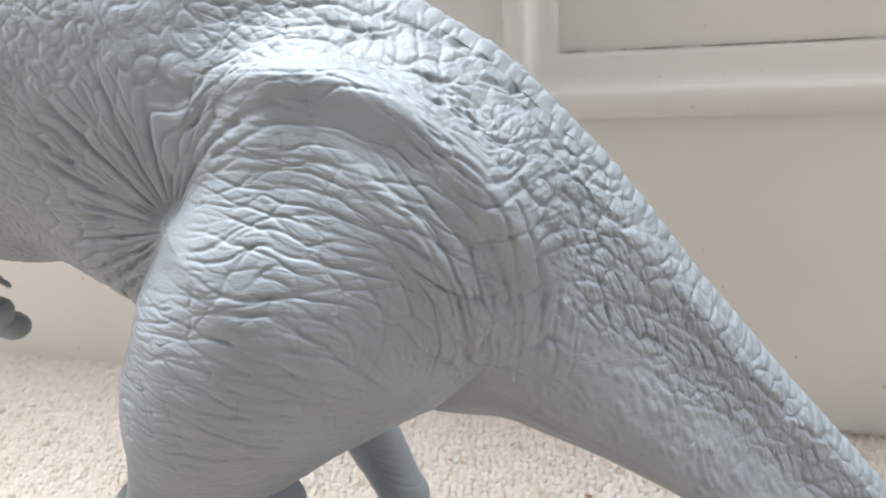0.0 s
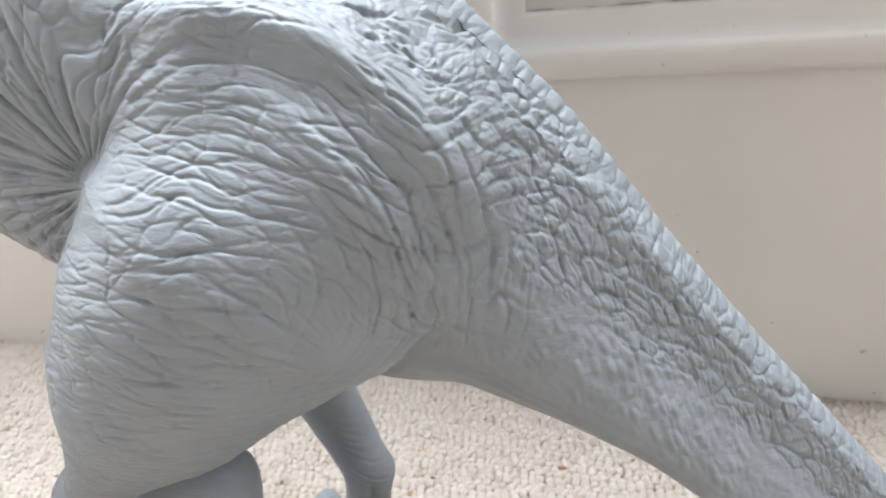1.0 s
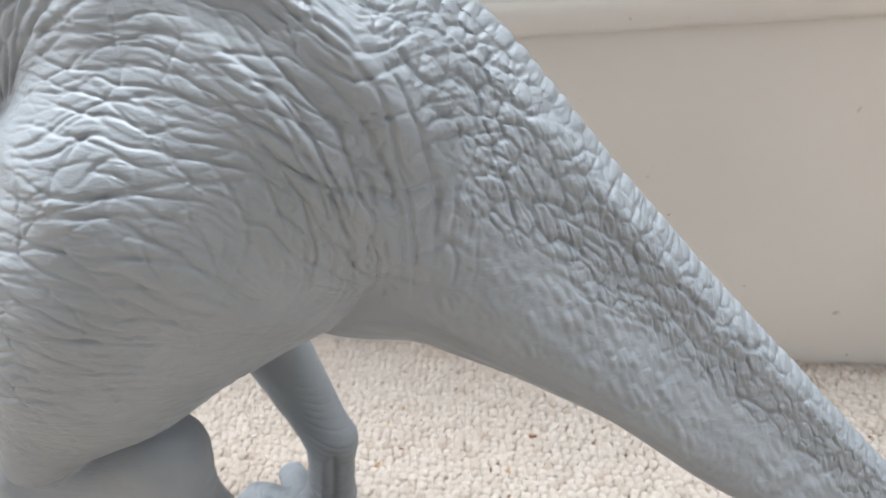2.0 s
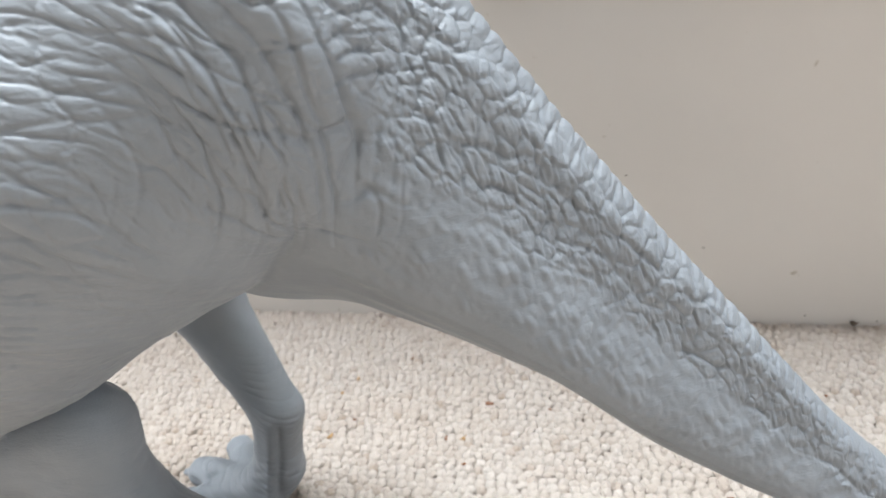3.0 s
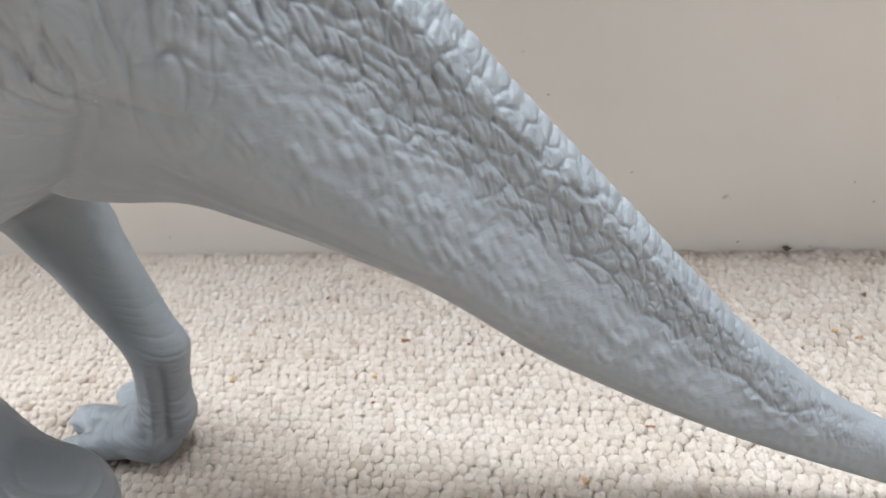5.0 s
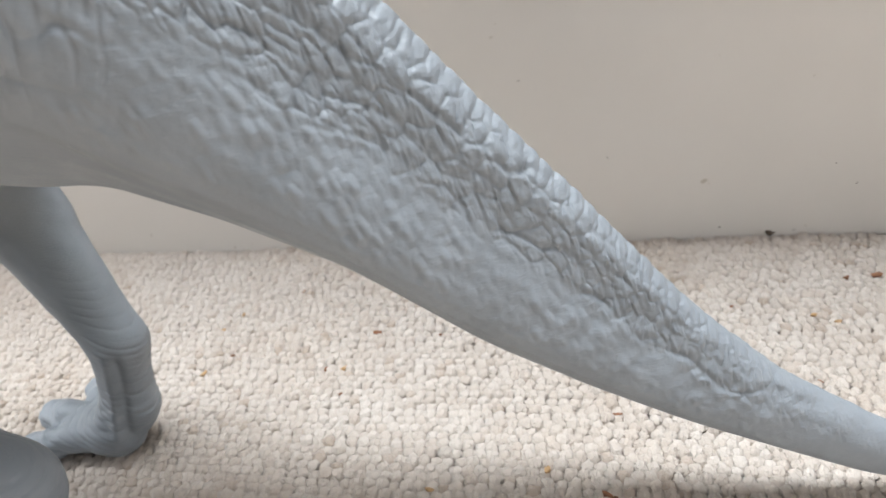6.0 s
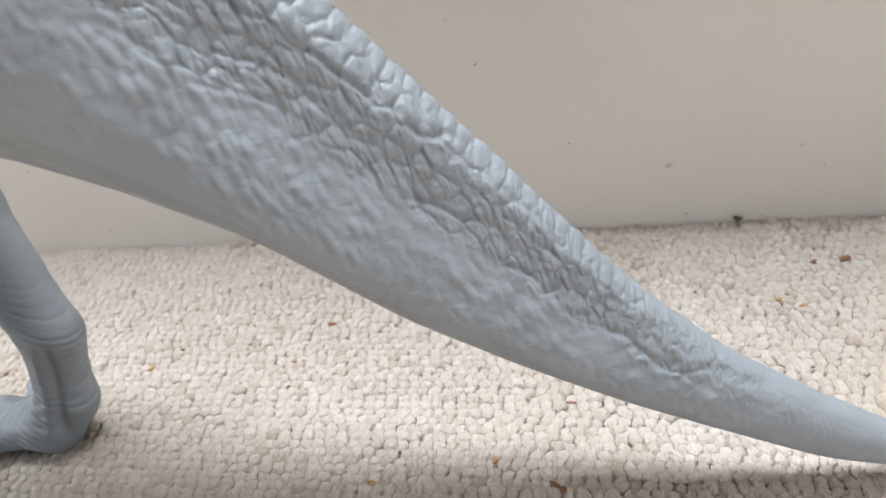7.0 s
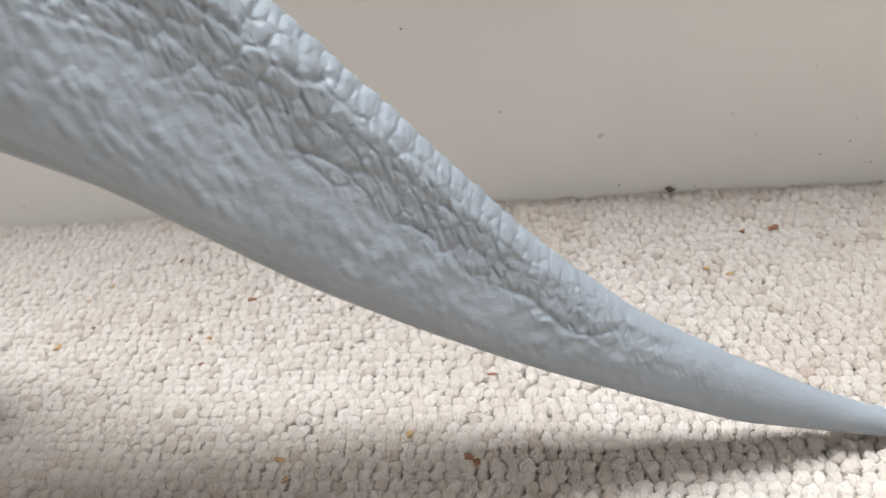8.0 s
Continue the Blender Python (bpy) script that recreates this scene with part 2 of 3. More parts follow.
def body(p):
    x, y, z = p[:, 0], p[:, 1], p[:, 2]
    e = 0.0008
    f = body_level(x, y, z)
    gx, gy, gz = body_level(x + e, y, z) - f, body_level(x, y + e, z) - f, body_level(x, y, z + e) - f
    d = f / (np.sqrt(gx * gx + gy * gy + gz * gz) / e + 1e-6)
    d = np.clip(d, -0.05, 0.05)
    return np.maximum(np.maximum(d, x - TAIL_END), -0.29 - x)


def cone(p, a, b, ra, rb, flat=1.0):
    """A rounded cone from a to b, flattened across the body."""
    s = np.array([1, flat, 1])
    a, b, q = np.array(a) * s, np.array(b) * s, p * s
    ab = b - a
    t = np.clip(((q - a) @ ab) / (ab @ ab + 1e-12), 0, 1)
    return np.linalg.norm(q - a - t[:, None] * ab, axis=1) - (ra + (rb - ra) * t)


def join(a, b, k):
    h = np.clip(0.5 + 0.5 * (b - a) / k, 0, 1)
    return b + (a - b) * h - k * h * (1 - h)


def near_thigh(p):
    hip, back, front = (0.0723, -0.2006, 0.2089), (0.0314, -0.2299, 0.1787), (0.0449, -0.2193, 0.1943)
    shin, knee = (0.0143, -0.2334, 0.1577), (-0.0221, -0.2390, 0.1127)
    d = cone(p, hip, back, 0.0590, 0.0368, 1.1)
    d = join(d, cone(p, back, knee, 0.0368, 0.0082, 1.1), 0.015)
    d = join(d, cone(p, front, shin, 0.0510, 0.0303, 1.1), 0.015)
    d = join(d, cone(p, shin, knee, 0.0303, 0.0082, 1.1), 0.015)
    return join(d, cone(p, (0.048, -0.207, 0.244), (0.098, -0.204, 0.228), 0.031, 0.027), 0.016)


def chain(p, nodes, flat, k):
    """Rounded cones from node to node, each node a place and a radius."""
    d = None
    for a, b in zip(nodes, nodes[1:]):
        c = cone(p, a[:3], b[:3], a[3], b[3], flat)
        d = c if d is None else join(d, c, k)
    return d


def leg(p, nodes, flat, k, toes):
    """A lower leg with its foot, from the knee down; the last node is the foot."""
    d = chain(p, nodes, flat, k)
    foot = np.array(nodes[-1][:3])
    for tip, r in toes:
        tip = np.array(tip)
        way = tip - foot
        d = join(d, cone(p, foot + 0.2 * way, foot + 0.72 * way + (0, 0, 0.001), 0.0085, r * 0.85), 0.004)
        d = join(d, cone(p, foot + 0.78 * way, tip, r, r * 0.93), 0.003)
        d = join(d, cone(p, tip, tip + 0.35 * way + (0, 0, -0.004), 0.005, 0.0016), 0.003)
    return d


NEAR = dict(nodes=((-0.035, -0.226, 0.09, 0.022), (0.0112, -0.222, 0.100, 0.0156), (0.007, -0.225, 0.0592, 0.0233), (0.0431, -0.228, 0.0471, 0.0173), (0.032, -0.230, 0.0125, 0.014)),
            flat=1.05, k=0.008, toes=(((-0.014, -0.246, 0.007), 0.0075), ((-0.024, -0.230, 0.0075), 0.008), ((-0.010, -0.212, 0.007), 0.0075)))
FAR = dict(nodes=((0.0038, -0.146, 0.1385, 0.0235), (0.0129, -0.141, 0.1013, 0.0165), (0.0431, -0.1552, 0.0517, 0.0109), (0.0385, -0.1589, 0.0204, 0.0109), (0.031, -0.1632, 0.0105, 0.0121)),
           flat=1.0, k=0.005, toes=(((-0.005, -0.1725, 0.0065), 0.0068), ((-0.0055, -0.1545, 0.0085), 0.0078), ((0.006, -0.1375, 0.008), 0.0072)))


def forelimb(p):
    wrist = (-0.142, -0.207, 0.172)
    d = join(cone(p, (-0.20, -0.232, 0.235), (-0.185, -0.238, 0.19), 0.020, 0.013), cone(p, (-0.185, -0.238, 0.19), wrist, 0.012, 0.0075), 0.006)
    for tip in ((-0.1235, -0.196, 0.1665), (-0.1245, -0.190, 0.1555)):
        d = join(d, cone(p, wrist, tip, 0.006, 0.0062), 0.0025)
        d = join(d, cone(p, tip, tip, 0.0064, 0.0064), 0.0012)
    return join(d, cone(p, (-0.139, -0.196, 0.196), (-0.1190, -0.190, 0.1765), 0.0042, 0.0012), 0.003)


def head_end(p):
    d = join(cone(p, (-0.25, -0.197, 0.285), (-0.33, -0.197, 0.355), 0.045, 0.03), cone(p, (-0.33, -0.197, 0.355), (-0.345, -0.197, 0.385), 0.03, 0.03), 0.02)
    return join(d, join(cone(p, (-0.35, -0.197, 0.39), (-0.44, -0.197, 0.372), 0.032, 0.017), cone(p, (-0.35, -0.197, 0.365), (-0.43, -0.197, 0.35), 0.02, 0.011), 0.01), 0.015)


def dinosaur_level(p):
    d = body(p)
    far = join(cone(p, (0.055, -0.176, 0.19), (0.006, -0.156, 0.140), 0.042, 0.026, 1.15), leg(p, **FAR), 0.006)
    d = join(d, far, 0.010)
    melt = 0.002 + 0.016 * step(0.222, 0.262, p[:, 2]) * step(0.02, 0.06, p[:, 0]) * step(0.125, 0.09, p[:, 0]) * step(-0.196, -0.214, p[:, 1])  # the haunch runs softly into the back
    d = join(d, join(near_thigh(p), leg(p, **NEAR), 0.0015), melt)
    d = join(d, forelimb(p), 0.004)
    return join(d, head_end(p), 0.02)


def contour(level, lo, hi, cell):
    """The surface level = 0 as four-cornered faces on a lattice."""
    n = [int(round((b - a) / cell)) + 1 for a, b in zip(lo, hi)]
    wide = 4
    n = [((m - 1) // wide + 1) * wide + 1 for m in n]
    ax = [a + cell * np.arange(m) for a, m in zip(lo, n)]
    g = np.stack(np.meshgrid(*[a[::wide] for a in ax], indexing="ij"), axis=-1)
    rough = level(g.reshape(-1, 3)).reshape(g.shape[:3])
    block = np.abs(rough)
    near = np.zeros([m - 1 for m in rough.shape], dtype=bool)
    sign = np.zeros(near.shape)
    for di in (0, 1):
        for dj in (0, 1):
            for dk in (0, 1):
                corner = (slice(di, di + near.shape[0]), slice(dj, dj + near.shape[1]), slice(dk, dk + near.shape[2]))
                near |= block[corner] < 1.5 * wide * cell
                sign += rough[corner]
    f = np.repeat(np.repeat(np.repeat(np.sign(sign), wide, 0), wide, 1), wide, 2).astype(np.float32)
    f = np.pad(f, ((0, 1), (0, 1), (0, 1)), mode="edge")
    todo = np.pad(np.repeat(np.repeat(np.repeat(near, wide, 0), wide, 1), wide, 2), ((0, 1), (0, 1), (0, 1)), mode="edge")
    at = np.argwhere(todo)
    f[todo] = level(np.array(lo) + cell * at)
    inside = f < 0
    total, count = np.zeros([m - 1 for m in n] + [3]), np.zeros([m - 1 for m in n])
    crossings = []
    for axis in range(3):
        a = [slice(None)] * 3
        b = [slice(None)] * 3
        a[axis], b[axis] = slice(0, -1), slice(1, None)
        idx = np.argwhere(inside[tuple(a)] != inside[tuple(b)])
        one = np.eye(3, dtype=int)[axis]
        fa, fb = f[tuple(idx.T)], f[tuple((idx + one).T)]
        pos = idx + one * (fa / (fa - fb))[:, None]
        o1, o2 = [np.eye(3, dtype=int)[k] for k in ((axis + 1) % 3, (axis + 2) % 3)]
        for s in (0, 1):
            for t in (0, 1):
                c = idx - s * o1 - t * o2
                ok = ((c >= 0) & (c < np.array(count.shape))).all(1)
                np.add.at(total, tuple(c[ok].T), pos[ok])
                np.add.at(count, tuple(c[ok].T), 1)
        crossings.append((idx, fa < 0, o1, o2))
    number = np.full(count.shape, -1)
    used = count > 0
    number[used] = np.arange(used.sum())
    verts = np.array(lo) + cell * total[used] / count[used][:, None]
    quads = []
    for idx, flip, o1, o2 in crossings:
        ok = ((idx - o1 - o2 >= 0) & (idx < np.array(count.shape))).all(1)
        idx, flip = idx[ok], flip[ok]
        q = np.stack([number[tuple((idx - o1 - o2).T)], number[tuple((idx - o2).T)], number[tuple(idx.T)], number[tuple((idx - o1).T)]], 1)
        q[~flip] = q[~flip][:, ::-1]
        quads.append(q)
    return verts, np.concatenate(quads)


def divide(v, q):
    """Each four-cornered face into four."""
    e = np.concatenate([np.sort(q[:, [k, (k + 1) % 4]], axis=1) for k in range(4)])
    key, back = np.unique(e[:, 0].astype(np.int64) * len(v) + e[:, 1], return_inverse=True)
    mids = (v[key // len(v)] + v[key % len(v)]) / 2
    m = len(v) + back.reshape(4, -1).T
    c = len(v) + len(mids) + np.arange(len(q))
    out = np.concatenate([np.stack([q[:, k], m[:, k], c, m[:, k - 1]], 1) for k in range(4)])
    return np.concatenate([v, mids, v[q].mean(1)]), out


def slopes(level, v, e=0.0006):
    f = level(v)
    g = np.stack([level(v + e * np.eye(3)[k]) - f for k in range(3)], 1) / e
    return f, g


def settle(level, v):
    f, g = slopes(level, v)
    return v - np.clip(f / ((g * g).sum(1) + 1e-6), -0.002, 0.002)[:, None] * g


def pillows(mask, a, b, seed, edge=0.5, jitter=0.85):
    """Swollen pieces of skin parted by creases, laid out in the flat coordinates a and b."""
    out = np.zeros(len(mask))
    on = mask > 0.01
    q = np.stack([a[on], b[on], np.full(on.sum(), 0.5)], 1)
    base = np.floor(q[:, :2]).astype(np.int64)
    f1, f2 = np.full(len(q), 9.0), np.full(len(q), 9.0)
    for di in (-1, 0, 1):
        for dj in (-1, 0, 1):
            i, j = base[:, 0] + di, base[:, 1] + dj
            d = np.hypot(i + 0.5 + jitter * (hash01(i, j, i * 0, seed) - 0.5) - q[:, 0], j + 0.5 + jitter * (hash01(i, j, i * 0, seed + 7) - 0.5) - q[:, 1])
            f2 = np.minimum(f2, np.maximum(f1, d))
            f1 = np.minimum(f1, d)
    gap = np.clip((f2 - f1) / edge, 0, 1)
    out[on] = 1 - (1 - gap) ** 2.2 - 0.65
    return out


def crease(across, gap, v, seed, width=0.00055, stray=0.45):
    """Long fine grooves where across is a multiple of gap, wandering and fading on their way."""
    ph = across / gap + stray * soft_noise(v / 0.0075, seed) + 1.6 * stray * soft_noise(v / 0.021, seed + 1)
    off = np.abs(ph - np.floor(ph) - 0.5) * gap
    deep = step(-0.28, 0.2, soft_noise(v / 0.010, seed + 2) + 0.25 * np.sin(np.floor(ph) * 2.4 + seed))
    return 0.22 - deep * np.exp(-(off / width) ** 2)


def skin_relief(v, n):
    """How far the sculpted skin stands out of the smooth form: scales, folds and the row of knobs on the back."""
    x, y, z = v.T
    top, low, mid, wide = spine(x)
    half = (top - low) / 2
    lift = (z - (top + low) / 2) / half  # 1 on the back, -1 below
    arc = np.concatenate([[0], np.cumsum(np.hypot(np.diff(XS), np.diff((TOP + LOW) / 2)))])
    s = np.interp(x, XS, arc)
    across = (z - (top + low) / 2) * 0.75
    trunk_d, thigh_d = body(v), near_thigh(v)
    on_thigh = step(0.006, -0.004, thigh_d - trunk_d)
    on_leg = step(0.004, -0.002, np.minimum(leg(v, **NEAR), leg(v, **FAR)) - np.minimum(trunk_d, thigh_d))
    on_body = (1 - on_thigh) * (1 - on_leg)
    warp = 0.0022 * np.stack([soft_noise(v / 0.011, 3), soft_noise(v / 0.011, 4), soft_noise(v / 0.011, 5)], 1)
    vw = v + warp
    d = np.zeros(len(v))

    # tail and back: large scales above, pebbles on the muscle, smooth below
    wa, wb, wc = warp.T
    shrink = np.interp(x, [0.02, 0.15, 0.26, 0.34], [0.62, 1.0, 0.75, 0.45])
    rough = 0.25 * soft_noise(v / 0.02, 2)
    hip_r, hip_a = np.hypot(x - 0.060, z - 0.207), np.arctan2(z - 0.207, x - 0.060)
    ridge_off = hip_r - 0.0590 - 0.0045 * ((hip_a - 0.9) / 0.9) ** 2
    over_hip = np.maximum(on_body, step(0.001, 0.008, ridge_off) * (1 - on_leg) * step(0.05, 0.09, x))
    upper = over_hip * step(0.06, 0.26, lift + rough) * step(0.035, 0.075, x) * step(0.345, 0.26, x)
    knobs = np.exp(-((y - mid) / 0.0042) ** 2) * step(0.7, 0.88, lift)
    upper = upper * (1 - 0.9 * knobs)
    size = np.interp(x, [0.03, 0.12, 0.22, 0.32], [0.72, 1.0, 0.95, 0.7])
    sa, sb = s + 2.0 * wa - 0.35 * across, across + 2.0 * wc
    plates = np.interp(x, [0.12, 0.2, 0.3], [0.0009, 0.0008, 0.0006])
    d += upper * plates * shrink * pillows(upper, sa / (0.0095 * size), sb / (0.0045 * size), 21, 0.4, 0.95)
    d += upper * 0.0003 * shrink * pillows(upper, (s + wb) / 0.0042, (across - 0.25 * s + wa) / 0.0029, 22, 0.5)
    d += upper * 0.0008 * shrink * (crease(across - 0.06 * s, 0.0070, v, 101, 0.0007, 0.6) + 0.6 * crease(s + 0.5 * across, 0.0075, v, 104, 0.0006, 0.6))
    d += upper * 0.0006 * soft_noise(v / 0.0032, 35)
    d += upper * 0.0006 * shrink * soft_noise(np.stack([(s + across) / 0.0011, (across - s) / 0.0045, y / 0.003], 1), 34)
    flank = on_body * step(-0.62, -0.36, lift + rough) * step(0.36, 0.12, lift + rough) * step(0.095, 0.125, x) * step(0.345, 0.27, x)
    h1, h2 = cells(np.stack([s / 0.0050, across / 0.0040, y / 0.0042], 1) + warp * 260, 47)
    d += flank * 0.0014 * shrink * np.clip(0.5 - h1, -0.1, 0.5) * step(-0.3, 0.15, soft_noise(v / 0.012, 8))
    d += flank * 0.0004 * shrink * soft_noise(v / 0.0030, 18)
    d += flank * 0.00035 * shrink * soft_noise(v / 0.0016, 19)
    below = on_body * step(-0.2, -0.45, lift) * step(0.02, 0.09, x)
    d += below * 0.0016 * soft_noise(np.stack([s / 0.04, across / 0.0048, y / 0.008], 1), 9) * step(0.19, 0.12, x)
    d += on_body * 0.0005 * soft_noise(v / 0.006, 10) * step(-0.6, -0.1, lift)

    # knobs along the back
    crest = np.exp(-((y - mid) / 0.0045) ** 2) * step(0.62, 0.9, lift) * step(-0.05, 0.02, x) * step(0.31, 0.22, x)
    knob = np.sqrt(np.clip(1 - (2 * (s / 0.0052 - np.floor(s / 0.0052)) - 1) ** 2, 0, 1))
    d += crest * shrink * (0.0007 + 0.0009 * knob)
    side = np.exp(-((lift - 0.80) / 0.08) ** 2) * on_body * step(0.04, 0.09, x) * step(0.29, 0.21, x)
    d += side * shrink * 0.00035 * np.sqrt(np.clip(1 - (2 * (s / 0.0061 - np.floor(s / 0.0061)) - 1) ** 2, 0, 1))

    # side of the trunk: slanting lens-shaped folds that run together in the groin
    gx, gz = 0.0175, 0.226
    rad, ang = np.hypot(x - gx, z - gz), np.arctan2(z - gz, x - gx)
    ang = np.where(ang < -1.6, ang + 2 * np.pi, ang)
    swing = ang + 10 * rad * step(1.75, 1.2, ang)
    trunk = step(0.075, 0.03, x) * on_body * step(-0.17, -0.182, y)
    near_in, far_out = trunk * step(0.0, 0.03, rad) * step(0.065, 0.045, rad), trunk * step(0.045, 0.065, rad)
    d += near_in * 0.0007 * pillows(near_in, (swing + 40 * wa) / 0.088, (rad + 2 * wb) / 0.0125, 61, 0.34, 0.9)
    d += far_out * 0.0004 * pillows(far_out, (swing + 30 * wa) / 0.054, (rad + 2 * wb) / 0.0105, 64, 0.34, 0.9)
    d += trunk * step(0.03, 0.07, rad) * 0.00025 * pillows(trunk, (x + wa) / 0.0042, (z + wc - 0.6 * x) / 0.0046, 62, 0.5)
    fan = np.maximum(trunk, on_thigh * step(0.95, 1.25, swing) * step(3.0, 2.4, swing)) * step(0.080, 0.025, rad) * step(0.95, 1.2, swing)
    d += fan * 0.0021 * np.interp(rad, [0, 0.02, 0.05, 0.08], [0.45, 1.0, 0.6, 0.5]) * crease(swing * 0.020, 0.0025, v, 65, 0.00055, 0.28)
    # hollow between haunch and back
    saddle = np.exp(-((ridge_off - 0.017) / 0.010) ** 2) * step(-0.1, 0.3, hip_a) * step(2.2, 1.7, hip_a)
    d -= 0.0030 * saddle * step(-0.18, -0.2, y)
    net = on_body * step(0.075, 0.05, x) * step(0.02, 0.04, x) * step(-0.004, 0.006, ridge_off)
    d += net * 0.00035 * pillows(net, (x + 0.5 * z + wa) / 0.0062, (z + 0.25 * x + wc) / 0.0036, 63, 0.5)

    # thigh: long creases that sweep back from the groin and turn down behind
    arch = np.minimum(np.where(x > 0.055, 7.0, 3.0) * (x - 0.055) ** 2, 0.022)
    bend = z + arch + 0.25 * (x - 0.03) * step(0.215, 0.18, z) + 1.3 * wc
    along = x + 0.5 * (y + 0.25) + 1.3 * wa
    back = np.exp(-(np.hypot(x - 0.117, z - 0.207) / 0.030) ** 2)
    firm = on_thigh * (1 - 0.75 * back) * (1 - on_leg) * step(0.006, 0.022, rad) * (1 - 0.55 * step(0.3, 0.8, -n[:, 0]))
    fade = np.interp(z, [0.085, 0.115, 0.16, 0.235], [0.25, 0.7, 1.0, 1.0]) * step(0.148, 0.19, z + 0.55 * (0.06 - x))
    d += firm * fade * 0.0003 * pillows(firm, along / 0.0185, bend / 0.0056, 121, 0.22, 0.95)
    d += firm * fade * 0.0002 * pillows(firm, (along + 0.3 * z) / 0.0105, (bend + 0.12 * x) / 0.0040, 122, 0.26, 0.95)
    d += firm * fade * 0.00058 * (crease(bend, 0.0040, v, 124, 0.00045, 0.6) + 0.9 * crease(bend + 0.3 * x, 0.0048, v, 127, 0.00045, 0.5) + 0.75 * crease(bend - 0.22 * x, 0.0056, v, 128, 0.00045, 0.5))
    d += firm * fade * 0.0003 * crease(x + 0.12 * z, 0.0135, v, 130, 0.0006, 0.5)
    pebble = firm * step(0.185, 0.15, z)
    p1, p2 = cells(np.stack([x / 0.0056, z / 0.0040, y / 0.005], 1) + warp * 240, 79)
    d += pebble * 0.0007 * np.clip(0.40 - p1, 0, 1)
    d += on_thigh * 0.00035 * soft_noise(np.stack([along / 0.008, bend / 0.0030, y / 0.006], 1), 78)
    # gathers behind the thigh, bowed like the haunch
    behind = np.maximum(on_thigh, on_body * step(0.15, 0.125, x) * step(-0.1, 0.1, lift)) * back
    bowed = hip_r + 0.10 * (z - 0.2)
    d += behind * 0.0012 * crease(bowed, 0.0040, v, 151, 0.0006, 0.45)
    rear = step(0.082, 0.105, x) * step(0.145, 0.125, x) * step(0.168, 0.19, z) * step(0.02, 0.006, ridge_off) * (1 - on_leg)
    d += rear * 0.0010 * (crease(bowed, 0.0046, v, 152, 0.0005, 0.5) + 0.9 * crease(bend, 0.0052, v, 153, 0.0005, 0.5) + 0.6 * crease(bend + 0.5 * x, 0.0066, v, 154, 0.0005, 0.5))
    d += behind * 0.0004 * pillows(behind, (bowed + wa) / 0.0046, (hip_a + 40 * wc) / 0.11, 81, 0.3, 0.9)
    # haunch bone
    over = step(-0.15, 0.35, hip_a) * step(2.15, 1.55, hip_a) * np.clip(-n[:, 1] + 0.6, 0, 1)
    sharp = np.interp(hip_a, [0.0, 0.6, 1.2, 1.8], [0.55, 1.0, 1.15, 0.7])
    d += over * sharp * (0.0044 * np.exp(-(ridge_off / 0.0048) ** 2) - 0.0008 * np.exp(-((ridge_off + 0.010) / 0.005) ** 2))
    # cleft under the root of the tail
    d -= 0.0012 * np.exp(-((thigh_d - trunk_d) / 0.0018) ** 2) * step(0.186, 0.172, z) * step(0.03, 0.06, x)

    # lower legs: faint cross creases and pebbles
    d += on_leg * 0.00035 * (np.abs(np.sin(z / 0.0017 + 5 * soft_noise(v / 0.014, 15))) - 0.5) * step(0.055, 0.02, z)
    d += on_leg * 0.0005 * soft_noise(v / 0.005, 16)
    shin = on_leg * step(0.056, 0.046, z) * step(0.006, 0.016, z)
    d += shin * (0.0013 * np.exp(-((x - 0.0405 - 0.15 * (z - 0.03)) / 0.0024) ** 2) - 0.0016 * np.exp(-((x - 0.0448 - 0.15 * (z - 0.03)) / 0.0018) ** 2))
    d += on_leg * 0.0004 * crease(z + 0.5 * x, 0.0030, v, 141, 0.0005) * step(0.10, 0.05, z)
    return d


def dinosaur_model():
    v, q = contour(dinosaur_level, (-0.47, -0.290, -0.004), (0.396, -0.086, 0.430), 0.002)
    v = settle(dinosaur_level, v)
    v, q = divide(v, q)
    f, g = slopes(dinosaur_level, v)
    v = v - np.clip(f / ((g * g).sum(1) + 1e-6), -0.002, 0.002)[:, None] * g
    vn = np.concatenate([v, g / (np.linalg.norm(g, axis=1)[:, None] + 1e-9)], 1)
    # the side towards the room carries the finer sculpting
    centre = vn[q].mean(1)
    fine = (centre[:, 0] > -0.13) & (centre[:, 4] < 0.3)
    used = np.unique(q[fine])
    back = np.full(len(vn), -1)
    back[used] = np.arange(len(used))
    fv, fq = divide(vn[used], back[q[fine]])
    q = np.concatenate([q[~fine], fq + len(vn)])
    vn = np.concatenate([vn, fv])
    keep, back = np.unique(q, return_inverse=True)
    vn, q = vn[keep], back.reshape(q.shape)
    n = vn[:, 3:] / (np.linalg.norm(vn[:, 3:], axis=1)[:, None] + 1e-9)
    v = vn[:, :3] + n * skin_relief(vn[:, :3], n)[:, None]
    v[:, 2] = np.maximum(v[:, 2], 0.0)
    me = quad_mesh("dinosaur_statue", v, q, RESIN)
    me.materials.append(GLUE)
    c = v[q].mean(1)
    seam = np.abs(c[:, 0] - 0.3675 - 0.0018 * soft_noise(c / 0.002, 90)) < 0.0007
    me.polygons.foreach_set("material_index", seam.astype(np.int32))
    ob = new("dinosaur_statue", me)
    return tagged(ob, "unpainted grey-blue resin dinosaur model standing on the carpet", "statue")


dinosaur_model()


